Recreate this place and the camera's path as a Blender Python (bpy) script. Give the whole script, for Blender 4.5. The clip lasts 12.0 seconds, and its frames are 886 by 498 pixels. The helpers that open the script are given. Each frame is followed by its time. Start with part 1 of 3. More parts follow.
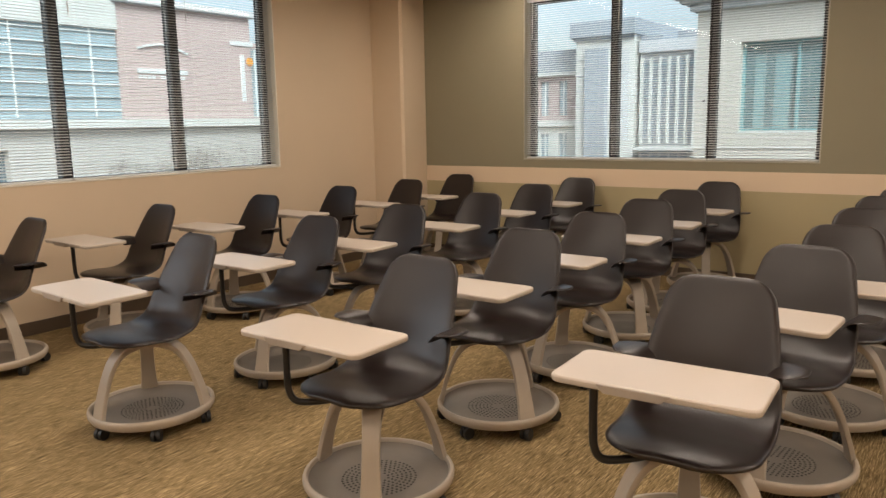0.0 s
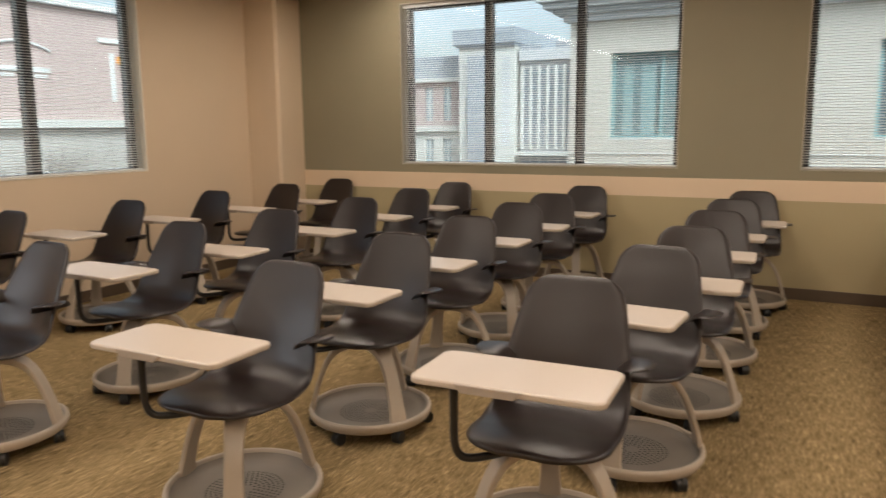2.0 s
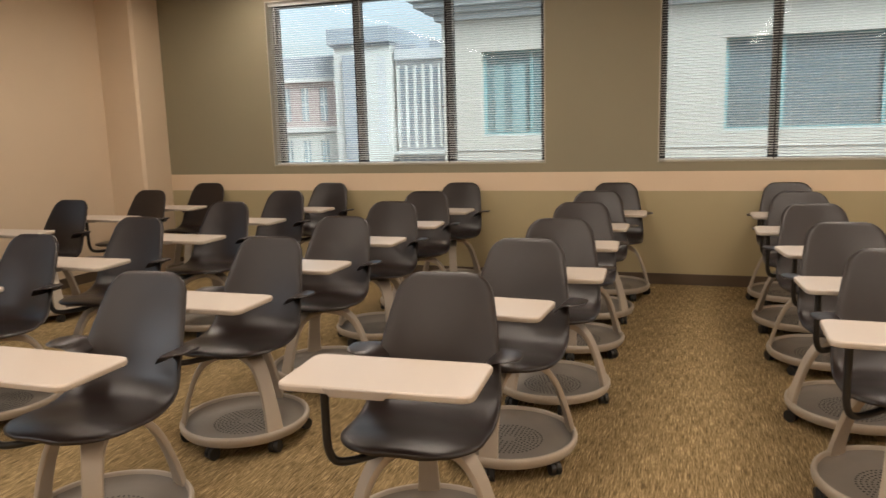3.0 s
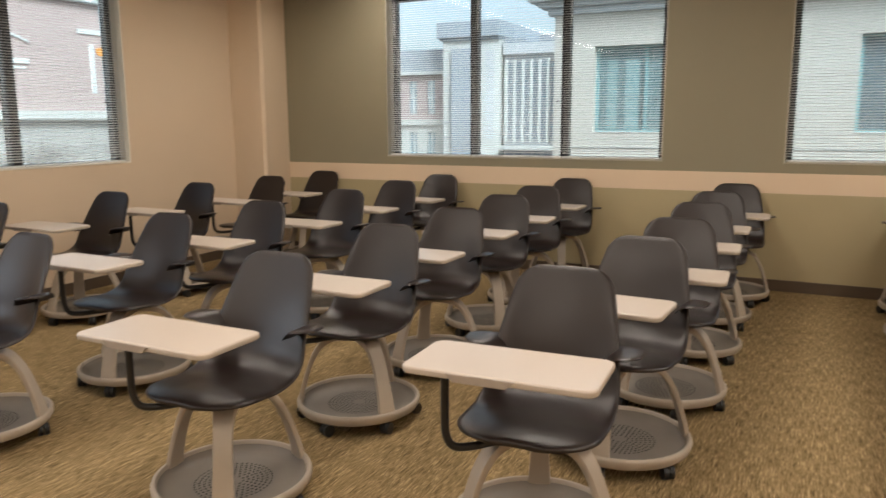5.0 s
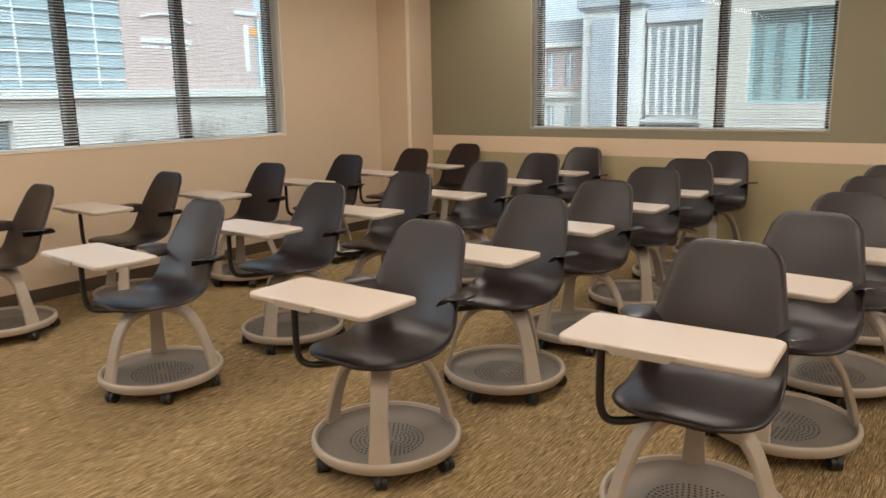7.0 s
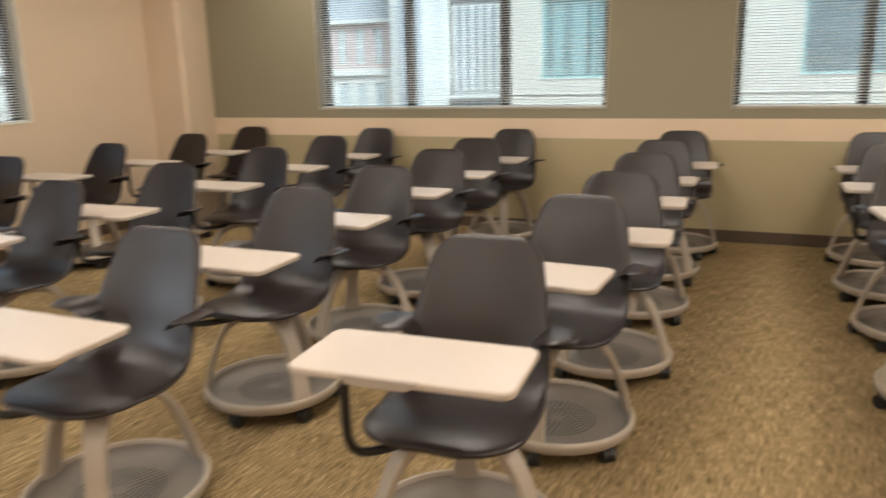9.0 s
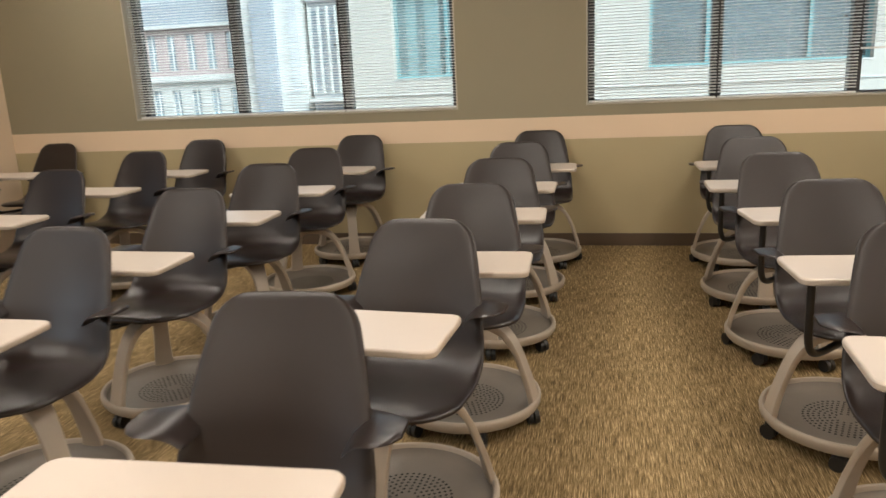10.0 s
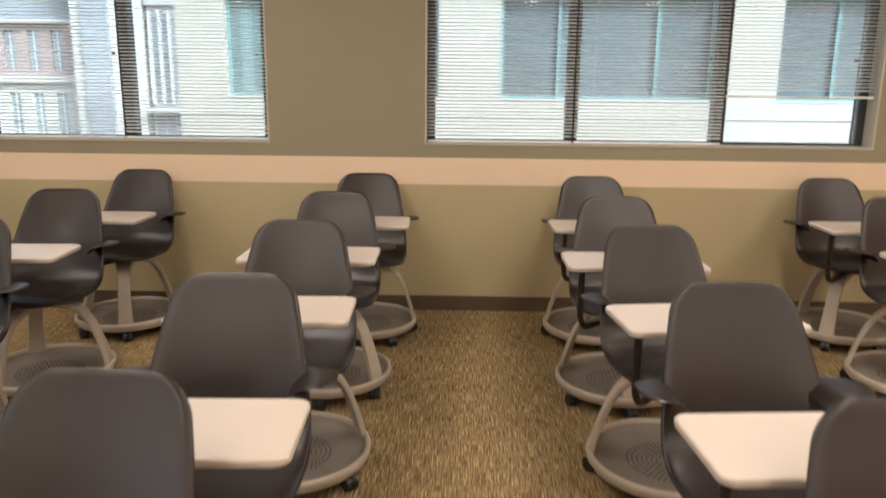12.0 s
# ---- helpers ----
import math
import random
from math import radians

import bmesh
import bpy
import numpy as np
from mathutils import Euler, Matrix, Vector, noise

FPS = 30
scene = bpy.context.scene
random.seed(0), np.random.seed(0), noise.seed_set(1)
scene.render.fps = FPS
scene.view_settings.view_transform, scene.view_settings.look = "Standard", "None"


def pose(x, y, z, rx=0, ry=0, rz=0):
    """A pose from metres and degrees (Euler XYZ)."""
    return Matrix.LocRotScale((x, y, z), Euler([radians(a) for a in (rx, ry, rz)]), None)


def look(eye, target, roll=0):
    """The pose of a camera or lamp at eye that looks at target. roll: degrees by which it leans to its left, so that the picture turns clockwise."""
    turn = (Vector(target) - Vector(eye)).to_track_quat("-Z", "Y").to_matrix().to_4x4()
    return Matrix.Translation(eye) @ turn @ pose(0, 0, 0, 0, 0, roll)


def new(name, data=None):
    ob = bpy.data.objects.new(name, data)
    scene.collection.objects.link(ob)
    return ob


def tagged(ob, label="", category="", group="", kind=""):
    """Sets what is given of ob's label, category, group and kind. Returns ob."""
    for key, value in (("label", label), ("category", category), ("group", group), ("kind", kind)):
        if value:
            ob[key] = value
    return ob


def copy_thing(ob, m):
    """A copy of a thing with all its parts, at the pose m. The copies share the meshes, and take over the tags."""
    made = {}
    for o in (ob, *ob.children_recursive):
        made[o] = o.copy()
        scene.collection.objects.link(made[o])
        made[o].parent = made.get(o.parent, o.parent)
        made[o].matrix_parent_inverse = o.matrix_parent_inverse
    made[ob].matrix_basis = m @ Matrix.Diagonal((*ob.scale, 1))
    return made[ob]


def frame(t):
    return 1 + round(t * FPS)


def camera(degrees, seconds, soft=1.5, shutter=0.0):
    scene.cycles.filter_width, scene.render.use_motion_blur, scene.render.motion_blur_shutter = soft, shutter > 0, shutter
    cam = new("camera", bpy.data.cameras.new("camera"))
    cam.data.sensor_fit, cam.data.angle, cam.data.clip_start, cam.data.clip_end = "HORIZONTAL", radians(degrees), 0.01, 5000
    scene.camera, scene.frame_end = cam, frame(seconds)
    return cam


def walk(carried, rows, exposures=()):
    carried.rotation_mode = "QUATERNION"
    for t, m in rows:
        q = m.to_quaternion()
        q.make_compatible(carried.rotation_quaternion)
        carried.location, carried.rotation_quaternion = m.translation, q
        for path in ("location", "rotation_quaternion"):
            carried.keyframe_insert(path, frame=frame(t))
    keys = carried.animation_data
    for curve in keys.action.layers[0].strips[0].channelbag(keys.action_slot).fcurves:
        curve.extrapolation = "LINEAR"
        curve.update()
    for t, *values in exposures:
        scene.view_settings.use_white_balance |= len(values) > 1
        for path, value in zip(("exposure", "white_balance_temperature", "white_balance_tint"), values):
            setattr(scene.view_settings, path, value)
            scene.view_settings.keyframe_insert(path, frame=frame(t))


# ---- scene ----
cam = camera(61.9, 12.0, shutter=0.5)
PATH = [
    (0, (0.054, -0.06, 1.482), (-1.108, 1.534, 1.15), -1.1),
    (0.5, (0.065, -0.062, 1.485), (-1.06, 1.559, 1.158), -1.1),
    (1, (0.084, -0.062, 1.5), (-0.999, 1.591, 1.195), -0.7),
    (1.5, (0.088, -0.042, 1.486), (-0.945, 1.643, 1.182), -0.8),
    (2, (0.136, -0.019, 1.48), (-0.77, 1.734, 1.156), -0.5),
    (2.5, (0.185, -0.005, 1.485), (-0.556, 1.821, 1.145), -0.9),
    (2.7, (0.184, 0.023, 1.474), (-0.501, 1.872, 1.137), -1.4),
    (3.5, (0.191, -0.004, 1.481), (-0.38, 1.888, 1.154), -1.3),
    (4.3, (0.181, -0.03, 1.486), (-0.498, 1.826, 1.175), -1.0),
    (4.5, (0.169, -0.024, 1.486), (-0.562, 1.81, 1.169), -0.9),
    (5, (0.115, -0.03, 1.467), (-0.75, 1.74, 1.126), -0.3),
    (5.5, (0.092, -0.026, 1.462), (-0.866, 1.689, 1.088), -0.6),
    (6, (0.093, -0.028, 1.468), (-0.903, 1.668, 1.106), -0.4),
    (6.5, (0.054, -0.058, 1.448), (-1.028, 1.584, 1.08), -0.1),
    (6.7, (0.045, -0.078, 1.451), (-1.082, 1.53, 1.071), -0.7),
    (8.3, (0.122, 0.026, 1.433), (-1.082, 1.548, 0.952), -1.7),
    (8.5, (0.131, 0.086, 1.43), (-0.984, 1.67, 0.934), -2.3),
    (9, (0.108, 0.373, 1.46), (-0.64, 2.166, 0.988), -1.4),
    (9.5, (0.076, 0.676, 1.45), (-0.417, 2.563, 1.005), -2.0),
    (10, (0.086, 1.025, 1.439), (-0.339, 2.919, 0.959), -2.8),
    (10.5, (0.057, 1.319, 1.432), (-0.294, 3.215, 0.9), -1.1),
    (11, (0.056, 1.631, 1.48), (-0.097, 3.561, 0.976), -0.9),
    (11.5, (0.114, 1.858, 1.451), (0.09, 3.791, 0.94), -1.0),
    (12, (0.169, 2.101, 1.487), (0.13, 4.052, 1.048), 0.6),
]
EXPOSURES = [(0, 0.93, 6580, 12), (2.5, 0.95, 6580, 12), (4.5, 0.99, 6250, 10), (6.5, 1.0, 6230, 10), (8.5, 1.13, 6230, 9), (9, 1.25, 6150, 8), (10, 1.2, 6150, 8), (10.5, 1.33, 6150, 8), (11.5, 1.28, 6200, 10), (12, 1.34, 6250, 12)]
walk(cam, [(t, look(eye, target, roll)) for t, eye, target, roll in PATH], EXPOSURES)

# ---- world, sun ----
world = bpy.data.worlds.new("overcast_sky")
scene.world = world
world.use_nodes = True
wn = world.node_tree
sky = wn.nodes.new("ShaderNodeTexSky")
sky.sky_type, sky.sun_disc = "NISHITA", False
sky.sun_elevation, sky.sun_rotation = radians(42), radians(130)
sky.air_density, sky.dust_density, sky.ozone_density = 1.0, 4.0, 1.0
cloud = wn.nodes.new("ShaderNodeHueSaturation")
cloud.inputs["Saturation"].default_value = 0.4
wn.links.new(sky.outputs[0], cloud.inputs["Color"])
wn.links.new(cloud.outputs[0], wn.nodes["Background"].inputs[0])
wn.nodes["Background"].inputs[1].default_value = 0.15
sun = new("sun", bpy.data.lights.new("sun", "SUN"))
sun.data.energy, sun.data.angle, sun.data.color = 2.1, radians(25), (1.0, 0.98, 0.96)
sun.matrix_world = look((12, -10, 13), (0, 0, 0))

LAMP_POWER, LAMP_COLOUR = 14.3, (1.0, 0.88, 0.74)

# ---- materials ----


def node(tree, kind, **sockets):
    n = tree.nodes.new(kind)
    for key, value in sockets.items():
        n.inputs[key.replace("_", " ")].default_value = value
    return n


def material(name, colour, rough=0.5, metal=0.0, spread=0.08, scale=6.0, fine=120.0, bump=0.05, stretch=(1, 1, 1), per_object=0.0, coat=0.0, specular=0.5):
    """A painted or moulded surface: two scales of noise in tone and gloss, and fine relief."""
    m = bpy.data.materials.new(name)
    m.use_nodes = True
    t = m.node_tree
    b = t.nodes["Principled BSDF"]
    b.inputs["Metallic"].default_value = metal
    b.inputs["Coat Weight"].default_value = coat
    b.inputs["Specular IOR Level"].default_value = specular
    co = node(t, "ShaderNodeTexCoord")
    mp = node(t, "ShaderNodeMapping", Scale=stretch)
    t.links.new(co.outputs["Object"], mp.inputs["Vector"])
    big = node(t, "ShaderNodeTexNoise", Scale=scale, Detail=4.0)
    small = node(t, "ShaderNodeTexNoise", Scale=fine, Detail=3.0)
    for n in (big, small):
        t.links.new(mp.outputs[0], n.inputs["Vector"])
    mixed = node(t, "ShaderNodeMath")
    mixed.operation = "MULTIPLY_ADD"
    mixed.inputs[1].default_value = 0.4
    t.links.new(small.outputs["Fac"], mixed.inputs[0])
    t.links.new(big.outputs["Fac"], mixed.inputs[2])
    ramp = node(t, "ShaderNodeValToRGB")
    ramp.color_ramp.elements[0].position, ramp.color_ramp.elements[1].position = 0.4, 1.0
    ramp.color_ramp.elements[0].color = (*[c * (1 - spread) for c in colour], 1)
    ramp.color_ramp.elements[1].color = (*[min(1, c * (1 + spread)) for c in colour], 1)
    t.links.new(mixed.outputs[0], ramp.inputs[0])
    source = ramp.outputs[0]
    if per_object:
        info = node(t, "ShaderNodeObjectInfo")
        rng = node(t, "ShaderNodeMapRange", To_Min=1 - per_object, To_Max=1 + per_object)
        t.links.new(info.outputs["Random"], rng.inputs["Value"])
        hsv = node(t, "ShaderNodeHueSaturation")
        t.links.new(rng.outputs[0], hsv.inputs["Value"])
        t.links.new(source, hsv.inputs["Color"])
        source = hsv.outputs[0]
    t.links.new(source, b.inputs["Base Color"])
    gloss = node(t, "ShaderNodeMapRange", To_Min=max(0.02, rough - 0.06), To_Max=min(1, rough + 0.08))
    t.links.new(big.outputs["Fac"], gloss.inputs["Value"])
    t.links.new(gloss.outputs[0], b.inputs["Roughness"])
    if bump:
        bp = node(t, "ShaderNodeBump", Strength=bump, Distance=0.004)
        t.links.new(small.outputs["Fac"], bp.inputs["Height"])
        t.links.new(bp.outputs[0], b.inputs["Normal"])
    return m


def carpet_material():
    """Loop carpet: broken tan, brown and olive yarn dashes that run along the aisle."""
    m = bpy.data.materials.new("carpet")
    m.use_nodes = True
    t = m.node_tree
    b = t.nodes["Principled BSDF"]
    b.inputs["Roughness"].default_value = 0.95
    b.inputs["Specular IOR Level"].default_value = 0.1
    co = node(t, "ShaderNodeTexCoord")
    layers = []
    for sx, sy, detail in ((250, 8.0, 1.0), (430, 22.0, 1.0), (1.3, 0.8, 3.0)):
        mp = node(t, "ShaderNodeMapping", Scale=(sx, sy, 1))
        t.links.new(co.outputs["Object"], mp.inputs["Vector"])
        n = node(t, "ShaderNodeTexNoise", Scale=1.0, Detail=detail)
        t.links.new(mp.outputs[0], n.inputs["Vector"])
        layers.append(n.outputs["Fac"])
    add = node(t, "ShaderNodeMath")
    add.operation = "ADD"
    t.links.new(layers[0], add.inputs[0])
    t.links.new(layers[1], add.inputs[1])
    ramp = node(t, "ShaderNodeValToRGB")
    e = ramp.color_ramp.elements
    e[0].position, e[0].color = 0.35, (0.088, 0.063, 0.030, 1)
    e[1].position, e[1].color = 0.67, (0.56, 0.41, 0.225, 1)
    mid = e.new(0.5)
    mid.color = (0.222, 0.155, 0.073, 1)
    half = node(t, "ShaderNodeMath")
    half.operation = "MULTIPLY"
    half.inputs[1].default_value = 0.5
    t.links.new(add.outputs[0], half.inputs[0])
    t.links.new(half.outputs[0], ramp.inputs[0])
    rng = node(t, "ShaderNodeMapRange", To_Min=0.85, To_Max=1.15)
    t.links.new(layers[2], rng.inputs["Value"])
    hsv = node(t, "ShaderNodeHueSaturation")
    t.links.new(rng.outputs[0], hsv.inputs["Value"])
    t.links.new(ramp.outputs[0], hsv.inputs["Color"])
    t.links.new(hsv.outputs[0], b.inputs["Base Color"])
    bp = node(t, "ShaderNodeBump", Strength=0.6, Distance=0.004)
    t.links.new(add.outputs[0], bp.inputs["Height"])
    t.links.new(bp.outputs[0], b.inputs["Normal"])
    return m


def glass_material(name, tint, rough=0.0):
    m = bpy.data.materials.new(name)
    m.use_nodes = True
    t = m.node_tree
    t.nodes.remove(t.nodes["Principled BSDF"])
    clear = node(t, "ShaderNodeBsdfTransparent", Color=(*tint, 1))
    shine = node(t, "ShaderNodeBsdfGlossy", Roughness=rough)
    fres = node(t, "ShaderNodeFresnel", IOR=1.32)
    mix = node(t, "ShaderNodeMixShader")
    t.links.new(fres.outputs[0], mix.inputs[0])
    t.links.new(clear.outputs[0], mix.inputs[1])
    t.links.new(shine.outputs[0], mix.inputs[2])
    t.links.new(mix.outputs[0], t.nodes["Material Output"].inputs[0])
    return m


def brick_material():
    m = material("brick_facing", (0.36, 0.17, 0.14), 0.85, spread=0.15, scale=0.4, fine=8.0, bump=0.2)
    t = m.node_tree
    b = t.nodes["Principled BSDF"]
    co = node(t, "ShaderNodeTexCoord")
    sep = node(t, "ShaderNodeSeparateXYZ")
    t.links.new(co.outputs["Object"], sep.inputs[0])
    com = node(t, "ShaderNodeCombineXYZ")
    t.links.new(sep.outputs["Y"], com.inputs["X"])
    t.links.new(sep.outputs["Z"], com.inputs["Y"])
    br = node(t, "ShaderNodeTexBrick", Scale=1.0, Brick_Width=0.22, Row_Height=0.075, Mortar_Size=0.006)
    # red brick washed out: haze is put into these three tones
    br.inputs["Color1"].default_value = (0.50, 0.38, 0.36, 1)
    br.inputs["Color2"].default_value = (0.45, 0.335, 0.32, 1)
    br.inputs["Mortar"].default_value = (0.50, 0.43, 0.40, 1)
    t.links.new(com.outputs[0], br.inputs["Vector"])
    t.links.new(br.outputs["Color"], b.inputs["Base Color"])
    return m


def lamp_material(name, colour, strength):
    m = bpy.data.materials.new(name)
    m.use_nodes = True
    b = m.node_tree.nodes["Principled BSDF"]
    b.inputs["Base Color"].default_value = (0.8, 0.8, 0.8, 1)
    b.inputs["Emission Color"].default_value = (*colour, 1)
    b.inputs["Emission Strength"].default_value = strength
    return m


TAN = material("tan_wall_paint", (0.60, 0.475, 0.34), 0.7, spread=0.04, scale=1.2, fine=260.0, bump=0.12)
STRIPE = material("light_tan_stripe_paint", (0.66, 0.51, 0.36), 0.7, spread=0.04, scale=1.5, fine=260.0, bump=0.12)
OLIVE = material("olive_wall_paint", (0.235, 0.205, 0.135), 0.65, spread=0.05, scale=1.2, fine=260.0, bump=0.12)
# lower wall: raised tone carries the stronger light low on the wall
OLIVE_LIT = material("olive_lower_wall_lightened", (0.385, 0.318, 0.184), 0.65, spread=0.05, scale=1.2, fine=260.0, bump=0.12)
CEILING = material("ceiling_paint", (0.68, 0.63, 0.55), 0.9, spread=0.04, scale=2.0, fine=300.0, bump=0.15)
BASEBOARD = material("dark_rubber_baseboard", (0.085, 0.058, 0.038), 0.5, spread=0.15, scale=3.0)
CARPET = carpet_material()
JAMB = material("off_white_jamb_paint", (0.72, 0.68, 0.60), 0.55, spread=0.04, scale=3.0)
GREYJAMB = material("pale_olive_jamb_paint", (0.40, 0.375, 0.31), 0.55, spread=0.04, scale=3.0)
BRONZE = material("dark_bronze_aluminium", (0.026, 0.028, 0.033), 0.5, 0.0, spread=0.15)
SLAT = material("white_blind_slat", (0.64, 0.66, 0.66), 0.4, spread=0.04, scale=4.0, bump=0.0, per_object=0.03)
GLASS = glass_material("window_glass", (0.88, 0.96, 0.975))
SHELL = material("charcoal_polypropylene", (0.0150, 0.0095, 0.0082), 0.32, spread=0.10, scale=5.0, fine=500.0, bump=0.10, per_object=0.08, specular=0.42)
BASE = material("warm_grey_plastic", (0.37, 0.315, 0.255), 0.45, spread=0.10, scale=6.0, fine=400.0, bump=0.08, per_object=0.06)
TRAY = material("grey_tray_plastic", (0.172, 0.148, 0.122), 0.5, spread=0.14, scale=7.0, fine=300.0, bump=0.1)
HOLE = material("tray_hole_dark", (0.012, 0.011, 0.010), 0.9, bump=0.0)
TABLET = material("warm_white_laminate", (0.51, 0.437, 0.372), 0.33, spread=0.03, scale=4.0, fine=300.0, bump=0.03, per_object=0.03)
TABLET_EDGE = material("grey_beige_tablet_edge", (0.45, 0.39, 0.33), 0.45, spread=0.06)
GRIP = material("grey_tablet_grip", (0.33, 0.28, 0.235), 0.5, spread=0.06)
BLACK = material("black_powder_coated_steel", (0.016, 0.015, 0.015), 0.38, 0.2, spread=0.2)
RUBBER = material("black_caster_plastic", (0.012, 0.012, 0.012), 0.45, spread=0.2)
CREAM = material("cream_cast_stone", (0.50, 0.465, 0.42), 0.85, spread=0.08, scale=0.5, fine=14.0, bump=0.15)
PALE = material("pale_stone", (0.56, 0.56, 0.54), 0.85, spread=0.08, scale=0.5, fine=14.0, bump=0.15)
# ground storey stone, greyer and darker than the ledge above it
BASESTONE = material("grey_base_stone", (0.47, 0.45, 0.43), 0.85, spread=0.1, scale=0.5, fine=14.0, bump=0.15)
BRICK = brick_material()
# tower stone and cladding lightened to stand in for distance haze
GREYSTONE = material("grey_tower_stone", (0.50, 0.51, 0.53), 0.8, spread=0.10, scale=0.3, fine=6.0)
DARKCLAD = material("slate_grey_cladding", (0.30, 0.33, 0.37), 0.6, spread=0.12, scale=0.3, fine=6.0)
TEAL = material("teal_tinted_glazing", (0.14, 0.215, 0.23), 0.2, spread=0.25, scale=0.35, fine=2.0, bump=0.0)
SLATEGLASS = material("blue_grey_tinted_glazing", (0.115, 0.150, 0.17), 0.2, spread=0.25, scale=0.35, fine=2.0, bump=0.0)
# glazing paled by painted-in haze
HAZEGLASS = material("haze_paled_glazing", (0.30, 0.38, 0.42), 0.1, spread=0.2, scale=0.35, fine=2.0, bump=0.0)
WHITEMETAL = material("white_metal_mullion", (0.70, 0.72, 0.72), 0.4, spread=0.05)
# far brick, its colour bleached for the haze
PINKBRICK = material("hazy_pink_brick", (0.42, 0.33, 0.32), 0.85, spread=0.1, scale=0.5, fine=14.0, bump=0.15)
CURTAIN = material("pale_teal_curtain", (0.20, 0.32, 0.335), 0.5, spread=0.08)
TEALFRAME = material("teal_window_frame", (0.18, 0.34, 0.36), 0.4, spread=0.05)
ASPHALT = material("asphalt", (0.055, 0.055, 0.056), 0.9, spread=0.2, scale=0.4, fine=20.0, bump=0.3)
CONCRETE = material("pavement_concrete", (0.38, 0.37, 0.34), 0.9, spread=0.12, scale=0.6, fine=12.0, bump=0.2)
BARK = material("grey_brown_bark", (0.10, 0.085, 0.075), 0.9, spread=0.25, scale=8.0)
CARPAINT = material("white_car_paint", (0.70, 0.70, 0.69), 0.25, spread=0.03, coat=0.6)
CARGLASS = material("dark_car_glass", (0.02, 0.025, 0.03), 0.06, bump=0.0)
LAMPGLOW = lamp_material("warm_lamp_diffuser", LAMP_COLOUR, 2.6)
ORANGE = material("orange_sign_paint", (0.75, 0.33, 0.06), 0.6)

# ---- mesh helpers ----


def part(name, bm, mat, parent=None, label="", smooth=False, crease=40):
    me = bpy.data.meshes.new(name)
    bm.to_mesh(me)
    bm.free()
    for m in (mat if isinstance(mat, (list, tuple)) else [mat]):
        me.materials.append(m)
    if smooth:
        me.shade_smooth()
        me.set_sharp_from_angle(angle=radians(crease))
    ob = new(name, me)
    if parent is not None:
        ob.parent = parent
    if label:
        tagged(ob, label)
    return ob


def box(bm, x0, x1, y0, y1, z0, z1, bevel=0.0, slot=0):
    before = set(bm.faces)
    m = Matrix.Translation(((x0 + x1) / 2, (y0 + y1) / 2, (z0 + z1) / 2)) @ Matrix.Diagonal((x1 - x0, y1 - y0, z1 - z0, 1))
    got = bmesh.ops.create_cube(bm, size=1, matrix=m)
    if bevel:
        edges = list({e for v in got["verts"] for e in v.link_edges})
        bmesh.ops.bevel(bm, geom=edges, offset=bevel, segments=2, affect="EDGES", profile=0.5)
    if slot:
        for f in set(bm.faces) - before:
            f.material_index = slot
    return bm


def boxed(*dims, bevel=0.0):
    return box(bmesh.new(), *dims, bevel=bevel)


def tube(bm, points, radius, sides=8):
    """A round bar along points; radius may be a list."""
    pts = [Vector(p) for p in points]
    rings = []
    up = Vector((0.3, 0.9, 0.2)).normalized()
    for i, p in enumerate(pts):
        way = (pts[min(i + 1, len(pts) - 1)] - pts[max(i - 1, 0)]).normalized()
        a = way.cross(up)
        if a.length < 0.1:
            a = way.cross(Vector((1, 0, 0)))
        a.normalize()
        b = way.cross(a).normalized()
        up = -b if i and (-b).dot(up) > 0 else up
        r = radius[i] if isinstance(radius, (list, tuple)) else radius
        rings.append([bm.verts.new(p + r * (math.cos(k * math.tau / sides) * a + math.sin(k * math.tau / sides) * b)) for k in range(sides)])
    for r0, r1 in zip(rings, rings[1:]):
        for k in range(sides):
            bm.faces.new((r0[k], r0[(k + 1) % sides], r1[(k + 1) % sides], r1[k]))
    bm.faces.new(rings[0][::-1])
    bm.faces.new(rings[-1])
    return bm


def lathe(bm, profile, segments=40):
    rings = [[bm.verts.new((r * math.cos(k * math.tau / segments), r * math.sin(k * math.tau / segments), z)) for k in range(segments)] for r, z in profile]
    for r0, r1 in zip(rings, rings[1:]):
        for k in range(segments):
            bm.faces.new((r0[k], r0[(k + 1) % segments], r1[(k + 1) % segments], r1[k]))
    return rings


def spline(points, count, ends=0.0):
    """Catmull-Rom through points; ends: how far the steps crowd towards both ends."""
    p = [np.array(q, float) for q in points]
    p = [2 * p[0] - p[1]] + p + [2 * p[-1] - p[-2]]
    out = []
    for i in range(count):
        s = i / (count - 1)
        s = ((1 - ends) * s + ends * (0.5 - 0.5 * math.cos(math.pi * s))) * (len(p) - 3)
        k = min(int(s), len(p) - 4)
        u = s - k
        a, b, c, d = p[k:k + 4]
        out.append(0.5 * (2 * b + (c - a) * u + (2 * a - 5 * b + 4 * c - d) * u * u + (3 * b - a - 3 * c + d) * u ** 3))
    return out


# ---- the room ----
WALL_Y, LEFT_X, RIGHT_X, BACK_Y, TOP, THICK = 6.853, -5.55, 4.6, -2.6, 2.93, 0.26
SILL, HEAD = 1.099, 2.75


